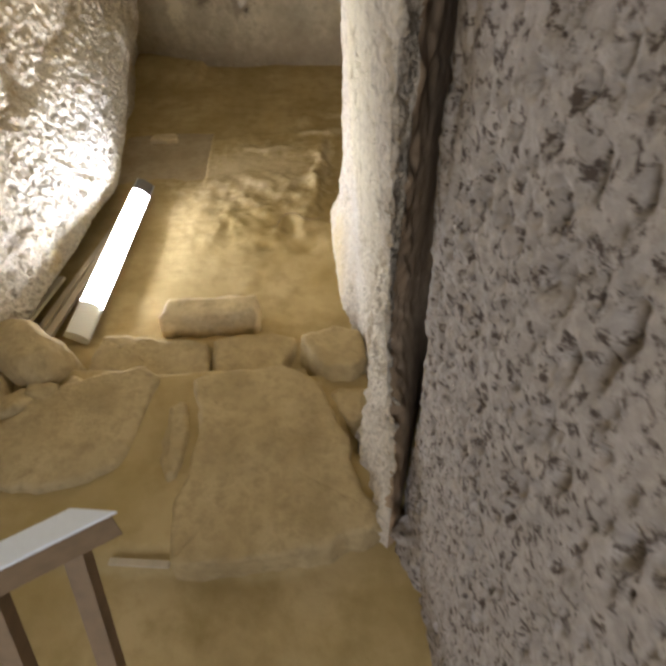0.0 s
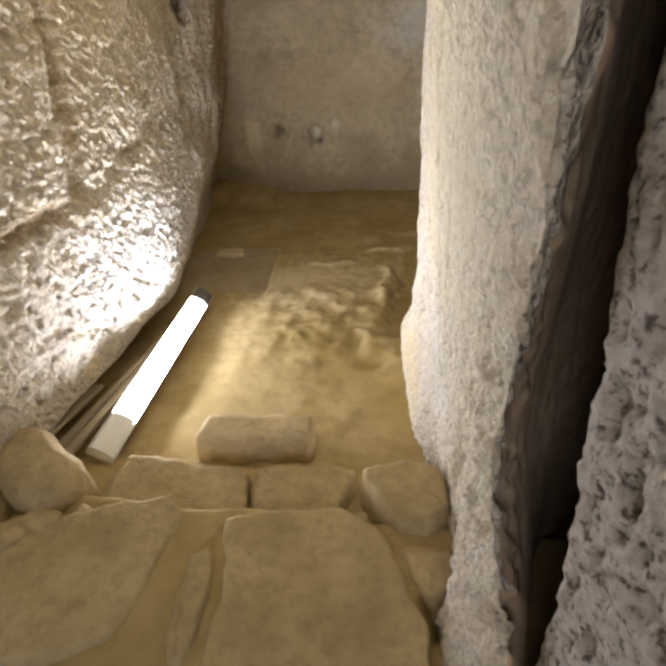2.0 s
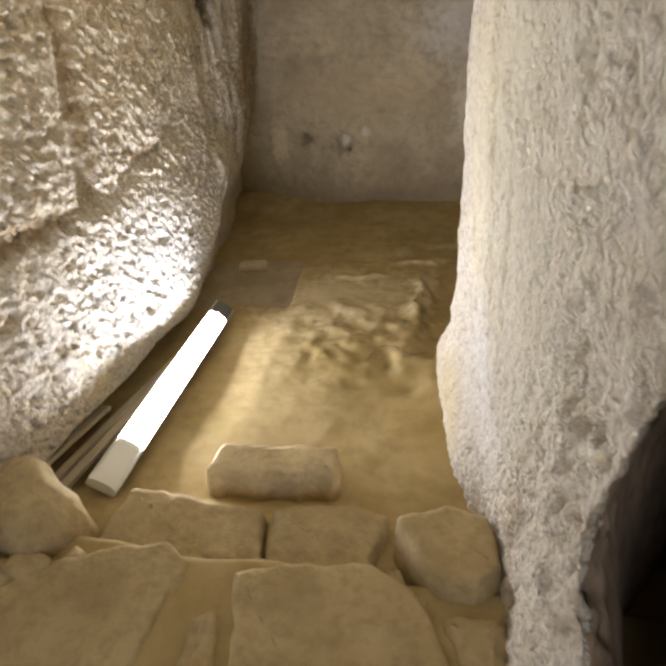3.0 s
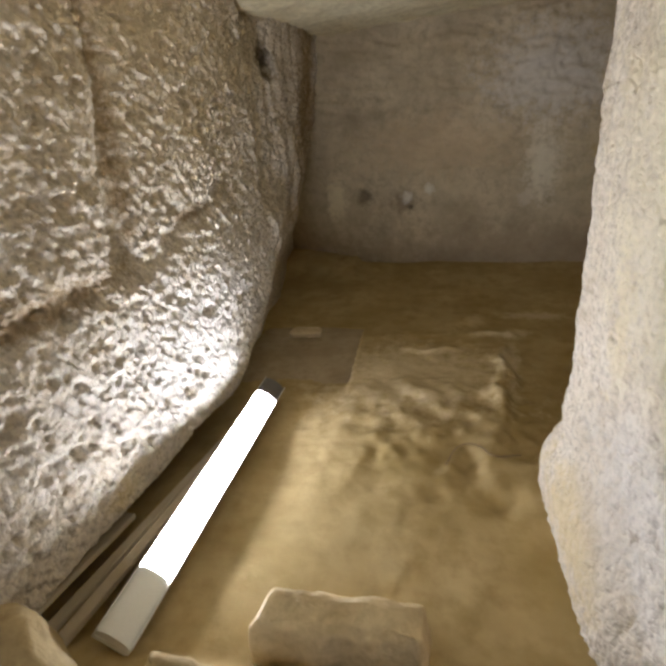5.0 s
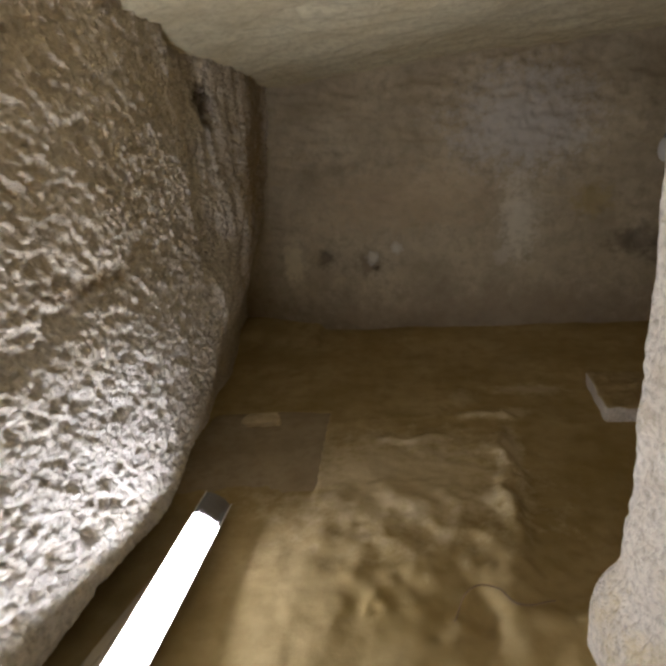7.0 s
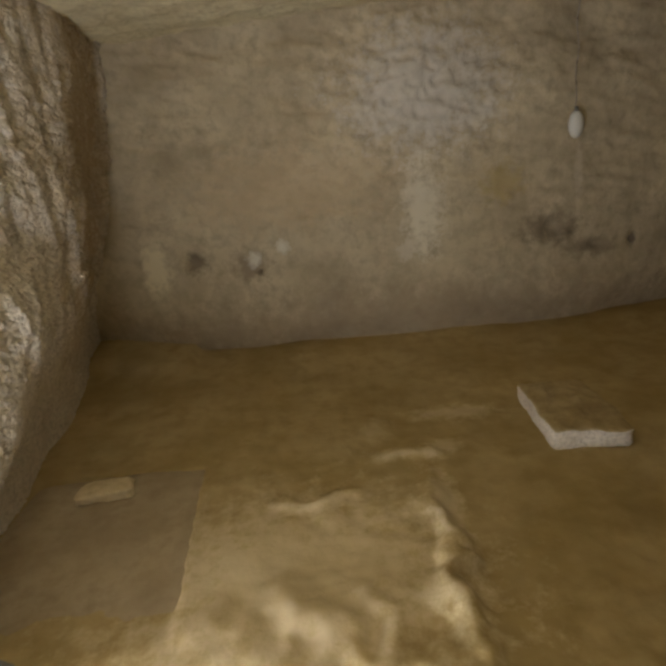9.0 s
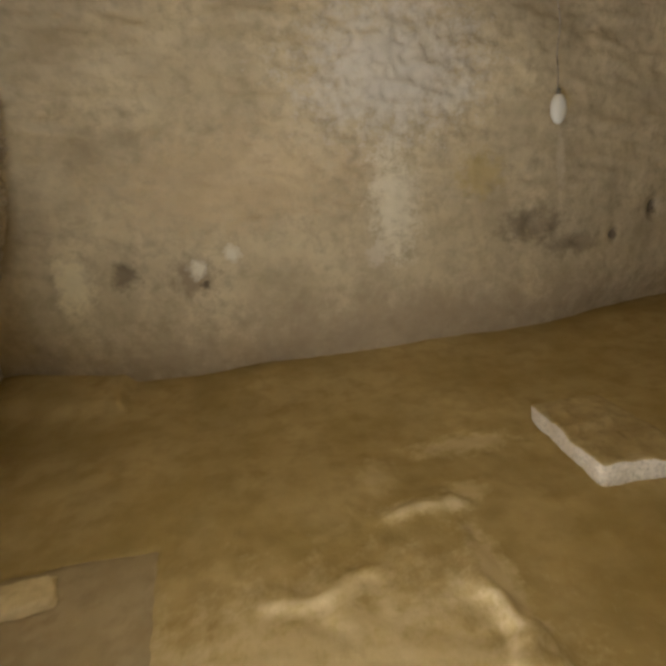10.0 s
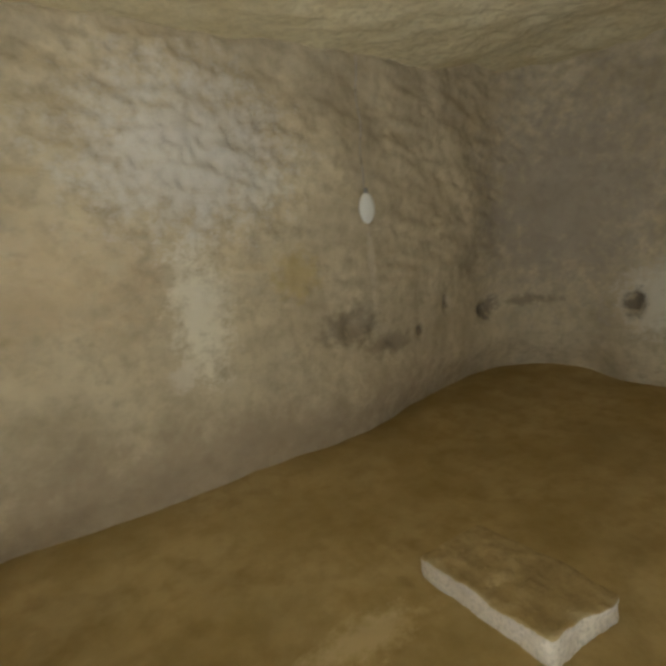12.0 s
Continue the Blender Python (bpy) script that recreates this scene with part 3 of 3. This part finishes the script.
# ---- stones ----
def stone_mesh(size, seed, n=14, square=5.0, lumps=0.12, fine=0.012, cut=0.0):
    """A worn stone as a rounded block, size = full width, depth, height, standing on z = 0."""
    g = np.linspace(-1, 1, n)
    verts, faces, index = [], [], {}
    for ax in range(3):
        for sgn in (-1, 1):
            ids = np.zeros((n, n), int)
            for i in range(n):
                for j in range(n):
                    c = [0, 0, 0]
                    c[ax], c[(ax + 1) % 3], c[(ax + 2) % 3] = sgn, g[i], g[j]
                    key = tuple(np.round(c, 5))
                    if key not in index:
                        index[key] = len(verts)
                        verts.append(c)
                    ids[i, j] = index[key]
            for i in range(n - 1):
                for j in range(n - 1):
                    q = [ids[i, j], ids[i + 1, j], ids[i + 1, j + 1], ids[i, j + 1]]
                    faces.append([int(a) for a in (q if sgn > 0 else q[::-1])])
    v = np.array(verts, float)
    v /= (np.abs(v) ** square).sum(1)[:, None] ** (1 / square)
    off = np.array([seed * 3.1, seed * 1.7, seed * 0.9])
    v *= (1 + lumps * smooth_noise(v + off, 0.9, seed))[:, None]
    v[:, 0] *= 1 + cut * v[:, 1]
    v = v * np.array(size) / 2
    v += fine * np.stack([smooth_noise(v + off + k, 0.07, seed + k) for k in range(3)], -1)
    v += 0.35 * fine * np.stack([smooth_noise(v + off + k, 0.025, seed + k) for k in range(3)], -1)
    v[:, 2] += size[2] / 2
    return v, faces


def stone(name, place, size, turn=0, seed=1, material=None, label="", category="", parent=None, tilt=(0, 0), **kw):
    v, f = stone_mesh(size, seed, **kw)
    ob = new(name, mesh_from(name, v, f, material or STONE))
    ob.matrix_world = pose(*place, tilt[0], tilt[1], turn)
    if parent:
        ob.parent = parent
    else:
        tagged(ob, label, category)
    return ob


def flat_stone(name, outline, low, top, seed, material=None, flare=0.012, parent=None, label="", category=""):
    """A flat broken stone with a chipped rim: outline of its top, bottom and top heights."""
    p = np.array(outline, float)
    loop = np.concatenate([a + (b - a) * np.linspace(0, 1, max(2, int(np.linalg.norm(b - a) / 0.011)), endpoint=False)[:, None] for a, b in zip(p, np.roll(p, -1, 0))])
    for _ in range(2):
        loop = (np.roll(loop, 1, 0) + 2 * loop + np.roll(loop, -1, 0)) / 4
    d = np.roll(loop, -1, 0) - np.roll(loop, 1, 0)
    out = np.stack([d[:, 1], -d[:, 0]], -1) / np.linalg.norm(d, axis=1)[:, None]
    mid = loop.mean(0)
    out *= np.sign((out * (loop - mid)).sum())
    flat = np.concatenate([loop, 0 * loop[:, :1] + seed], 1)
    loop = loop + out * (0.012 * smooth_noise(flat, 0.09, seed) + 0.005 * smooth_noise(flat, 0.03, seed + 1))[:, None]
    chip = 0.010 * np.clip(smooth_noise(flat, 0.07, seed + 2), 0, 1) + 0.004 * smooth_noise(flat, 0.025, seed + 3)
    rings = []
    for grow, z, c in ((flare, low, 0), (0.7 * flare, low + 0.5 * (top - low), 0), (0.002, top - 0.014, 0.6), (-0.003, top - 0.005, 1), (-0.011, top, 0.8), (-0.026, top + 0.001, 0.3)):
        wavy = min(0.006, 0.4 * flare) * smooth_noise(np.concatenate([loop, 0 * loop[:, :1] + 9 * z], 1), 0.05, seed + 4)
        rings.append(np.concatenate([loop + out * (grow + wavy)[:, None], (z - c * chip)[:, None]], 1))
    rim = rings[-1]
    for k in (0.88, 0.74, 0.58, 0.4, 0.22, 0.06):
        r = rim.copy()
        r[:, :2] = mid + (rim[:, :2] - mid) * k
        r[:, 2] = top
        r[:, 2] += 0.008 * smooth_noise(r, 0.22, seed + 5) + 0.004 * smooth_noise(r, 0.07, seed + 6) - 0.006 * pits(r, 0.06, seed + 7, 0.2)
        rings.append(r)
    n = len(loop)
    v = np.concatenate(rings)
    faces = [[q * n + i, q * n + (i + 1) % n, (q + 1) * n + (i + 1) % n, (q + 1) * n + i] for q in range(len(rings) - 1) for i in range(n)]
    faces += [list(range((len(rings) - 1) * n, len(rings) * n)), list(range(n))[::-1]]
    if d[0, 0] * out[0, 1] - d[0, 1] * out[0, 0] > 0:
        faces = [f[::-1] for f in faces]
    ob = new(name, mesh_from(name, v, faces, material or STONE))
    if parent:
        ob.parent = parent
    else:
        tagged(ob, label, category)
    return ob


# threshold stones and slabs of the passage, bedded in the floor
for k, (top, outline) in enumerate((
        (0.112, ((-0.78, 2.33), (-0.59, 2.33), (-0.46, 2.31), (-0.26, 2.3), (-0.2, 2.02), (-0.39, 2.0), (-0.75, 1.98))),
        (0.116, ((-0.235, 2.305), (-0.16, 2.335), (0.05, 2.355), (0.14, 2.33), (0.12, 2.1), (0.0, 2.0), (-0.185, 2.02))),
        (0.18, ((-0.86, 1.92), (-0.78, 1.97), (-0.69, 2.02), (-0.48, 2.07), (-0.4, 2.02), (-0.42, 1.68), (-0.45, 1.59), (-0.57, 1.52), (-0.7, 1.49), (-0.86, 1.5), (-1.0, 1.73), (-0.91, 1.81))),
        (0.184, ((-0.31, 1.86), (-0.25, 1.89), (-0.215, 1.78), (-0.2, 1.64), (-0.2, 1.56), (-0.23, 1.54), (-0.28, 1.63))),
        (0.178, ((-0.25, 2.01), (-0.07, 2.06), (0.14, 2.09), (0.24, 2.03), (0.31, 1.95), (0.38, 1.8), (0.42, 1.74), (0.42, 1.64), (0.45, 1.53), (0.54, 1.44), (0.5, 1.39), (0.4, 1.35), (0.36, 1.32), (0.19, 1.28), (-0.05, 1.25), (-0.14, 1.25), (-0.18, 1.46), (-0.15, 1.57), (-0.18, 1.82))),
        (0.16, ((0.33, 1.97), (0.36, 1.99), (0.48, 2.0), (0.49, 1.92), (0.47, 1.85), (0.42, 1.82), (0.37, 1.88))))):
    flat_stone("paving_stone", outline, -0.03, top, 11 + 9 * k, parent=floor)
stone("rock_ledge", (0.8, 1.5, -0.1), (0.3, 0.4, 0.46), 10, 31, GREY, "low rough rock at the foot of the slot", "rock", square=3.5, lumps=0.2, fine=0.03, n=26)
stone("rock_ledge", (0.69, 1.36, -0.06), (0.2, 0.28, 0.3), 30, 33, GREY, "low rough rock between the pier and the passage wall", "rock", square=3.0, lumps=0.25, fine=0.03, n=22)
flat_stone("corner_stone", ((0.19, 2.23), (0.33, 2.3), (0.45, 2.27), (0.48, 2.1), (0.41, 2.05), (0.32, 2.05), (0.25, 2.11)), -0.02, 0.225, 105, None, 0.02, label="squared yellow corner stone beside the pier", category="stone")
stone("boulder", (-0.97, 2.16, -0.02), (0.4, 0.24, 0.33), -28, 8, None, "rounded brown boulder holding the lamp's end", "stone", square=3.0, lumps=0.1, n=22, tilt=(14, 0))
flat_stone("stone_block", ((-0.53, 2.43), (-0.3, 2.45), (-0.07, 2.475), (-0.08, 2.6), (-0.3, 2.59), (-0.51, 2.565)), -0.01, 0.135, 117, BLOCK, 0.016, label="loose squared stone block on the earth floor", category="stone")
stone("floor_chip", (-1.15, 4.665, -0.018), (0.21, 0.11, 0.042), 12, 17, BLOCK, "small flat chip of stone on the floor", "stone", n=18, square=9.0, lumps=0.16, fine=0.006)
bench = stone("stone_slab", (0.795, 4.95, -0.01), (0.31, 0.51, 0.076), -2, 19, WHITE_STONE, "broken pale stone slab lying on the floor, dusty top darkened for grazing light", "stone", square=14.0, lumps=0.035, n=40, fine=0.009)
# dusty top gets a darker colour, as light only grazes it
bench.data.materials.append(STONE)
for f in bench.data.polygons:
    if f.normal.z > 0.75 and f.center.z > 0.045:
        f.material_index = 1
for k, (x, y, z, s) in enumerate(((-0.86, 1.92, 0.12, 0.12), (-0.95, 1.86, 0.1, 0.15), (-0.76, 1.98, 0.1, 0.1), (-1.08, 1.92, 0.06, 0.2), (-0.9, 2.02, 0.1, 0.09))):
    stone("rubble_stone", (x, y, z), (s, s * 0.8, s * 0.7), 40 * k, 41 + k, None, "small brown piece of rubble beside the slab", "stone", n=12, square=3.5, lumps=0.25)

slab = stone("floor_slab", (-1.02, 4.15, -0.062), (0.8, 1.3, 0.047), 6, 61, SLAB, parent=floor, n=24, square=24.0, lumps=0.01, fine=0.007)

# ---- the lit batten and the wooden strips behind it ----
lamp = tagged(new("batten_lamp"), "lit white batten lamp lying on the floor along the wall", "lamp")
lamp.matrix_world = pose(-0.925, 2.33, 0.059, 0, 36, 4.6)
bm = bmesh.new()
box(bm, (-0.056, 0.0, 0.0), (0.056, 1.47, 0.022))
bmesh.ops.bevel(bm, geom=bm.edges[:], offset=0.004, segments=2, affect="EDGES")
# raised lips added to hold direct light off nearby floor and wall
for x, lip in ((-0.0585, 0.051), (0.0545, 0.058)):
    box(bm, (x, 0.002, 0.002), (x + 0.004, 1.468, lip))
part("base", bm, CAP, lamp, "white sheet-metal base with lips added to shield light")


def half_round(y0, y1, w, z0, z1):
    b = bmesh.new()
    pts = [(w * math.cos(a), z0 + (z1 - z0) * abs(math.sin(a)) ** 0.6) for a in [math.pi * k / 14 for k in range(15)]]
    ends = [[b.verts.new((x, y, z)) for x, z in pts] for y in (y0, y1)]
    for i in range(14):
        b.faces.new((ends[0][i], ends[0][i + 1], ends[1][i + 1], ends[1][i]))
    b.faces.new(ends[0][::-1])
    b.faces.new(ends[1])
    b.faces.new((ends[0][0], ends[1][0], ends[1][14], ends[0][14]))
    bmesh.ops.recalc_face_normals(b, faces=b.faces[:])
    return b


part("diffuser", half_round(0.232, 1.335, 0.053, 0.0385, 0.0475), GLOW, lamp, "glowing white diffuser")
part("end_cap", half_round(0.0, 0.23, 0.056, 0.0225, 0.055), CAP, lamp, "unlit cream end cap")
part("end_cap", half_round(1.337, 1.47, 0.056, 0.0225, 0.06), STEEL, lamp, "grey end cap")
for x0, y0, z0, x1, y1, w in ((-1.075, 2.3, 0.05, -1.045, 3.5, 0.045), (-1.14, 2.28, 0.05, -1.075, 3.45, 0.04), (-1.16, 1.98, 0.165, -1.19, 2.8, 0.055)):
    length = math.hypot(x1 - x0, y1 - y0)
    bm = bmesh.new()
    box(bm, (-w / 2, 0, 0), (w / 2, length, 0.022))
    bmesh.ops.bevel(bm, geom=bm.edges[:], offset=0.003, segments=2, affect="EDGES")
    strip = tagged(linked("wooden_strip", bm, PALE_WOOD), "long old wooden strip lying behind the lamp", "plank", "strips behind the lamp")
    strip.matrix_world = pose(x0, y0, z0, -1 if z0 < 0.1 else -7, 0, -math.degrees(math.atan2(x1 - x0, y1 - y0)))

# ---- unlit oval lamp on the back wall, on its cable ----
wl = tagged(new("wall_lamp"), "small unlit white oval lamp on a dark cable", "lamp")
wl.matrix_world = pose(1.266, 6.11, 1.23)
bm = bmesh.new()
bmesh.ops.create_uvsphere(bm, u_segments=20, v_segments=14, radius=1, matrix=Matrix.Diagonal((0.043, 0.03, 0.075, 1)))
part("bulb", bm, CAP, wl, "white oval bulb", True)
bm = bmesh.new()
bmesh.ops.create_cone(bm, cap_ends=True, segments=16, radius1=0.013, radius2=0.009, depth=0.035, matrix=Matrix.Translation((0, 0, 0.08)))
part("socket", bm, STEEL, wl, "dull grey lamp socket", True)
curve = bpy.data.curves.new("cable", "CURVE")
curve.dimensions, curve.bevel_depth = "3D", 0.003
sp = curve.splines.new("POLY")
sp.points.add(12)
for k in range(13):
    z = 0.1 + 0.6 * k / 12
    sp.points[k].co = (0.006 * math.sin(k * 1.3), 0.012 + 0.006 * math.sin(k * 0.9), z, 1)
curve.materials.append(GREY)
cable = new("cable", curve)
cable.parent = wl

# ---- wooden handrail at the start ----
rail = tagged(new("handrail"), "brown wooden handrail with pale top coloured for daylight and slanting posts", "handrail")
rail.matrix_world = pose(0.09, 0.906, 1.218, 0, 0, 33.5)


def skewed_bar(x0, x1, skew, width, z0, z1, bevel):
    """A bar along x whose end at x1 is cut askew."""
    b = bmesh.new()
    c = [(x0, 0), (x1, 0), (x1 + skew, -width), (x0, -width)]
    lo, hi = [b.verts.new((x, y, z0)) for x, y in c], [b.verts.new((x, y, z1)) for x, y in c]
    b.faces.new(hi[::-1])
    b.faces.new(lo)
    for k in range(4):
        b.faces.new((lo[k], hi[k], hi[(k + 1) % 4], lo[(k + 1) % 4]))
    bmesh.ops.recalc_face_normals(b, faces=b.faces[:])
    bmesh.ops.bevel(b, geom=b.edges[:], offset=bevel, segments=2, affect="EDGES")
    return b


part("rail", skewed_bar(-0.8, -0.004, 0.047, 0.034, -0.06, -0.0045, 0.003), WOOD, rail, "dark brown wooden rail")
part("top_strip", skewed_bar(-0.8, 0.0, 0.05, 0.036, -0.004, 0.002, 0.001), TOP, rail, "pale top, bluish daylight put into its colour")
for x in (-0.02, -0.125):
    bm = bmesh.new()
    a, b = Vector((x, -0.018, -0.06)), Vector((x - 0.19, -0.38, -1.1))
    d = b - a
    box(bm, (-0.014, -0.012, 0), (0.014, 0.012, d.length), Matrix.Translation(a) @ d.to_track_quat("Z", "Y").to_matrix().to_4x4())
    part("post", bm, WOOD, rail)

bm = bmesh.new()
box(bm, (-0.1, -0.012, 0), (0.1, 0.012, 0.012))
bmesh.ops.bevel(bm, geom=bm.edges[:], offset=0.002, segments=1, affect="EDGES")
slat = tagged(linked("wood_scrap", bm, PALE_WOOD), "short thin piece of wood lying on the stone slab", "plank")
slat.matrix_world = pose(-0.25, 1.262, 0.133, 0, 0, -1)

# ---- small things ----
for k, (x, y, z, d) in enumerate(((0.5, 1.42, 0.12, 0.08), (0.43, 1.5, 0.12, 0.06), (0.38, 1.42, 0.1, 0.045), (0.47, 1.85, 0.02, 0.07), (-0.38, 2.02, 0.1, 0.07), (0.2, 2.07, 0.11, 0.07), (0.27, 2.02, 0.12, 0.05),
                                  (-0.27, 3.52, -0.005, 0.025))):
    stone("pebble", (x, y, z), (d, 0.8 * d, 0.6 * d), 57 * k, 71 + k, None, "small loose stone on the earth floor", "stone", n=8, square=3.0, lumps=0.25, fine=0.004)
root = bpy.data.curves.new("root", "CURVE")
root.dimensions, root.bevel_depth = "3D", 0.0028
sp = root.splines.new("BEZIER")
sp.bezier_points.add(4)
for b, (x, y, z) in zip(sp.bezier_points, ((-0.1, 3.38, 0.0), (-0.04, 3.5, 0.03), (0.03, 3.52, 0.02), (0.09, 3.46, 0.022), (0.2, 3.49, 0.015))):
    b.co, b.handle_left_type, b.handle_right_type = (x, y, z), "AUTO", "AUTO"
root.materials.append(WOOD)
tagged(new("root", root), "thin curved brown root lying on the earth floor", "root")
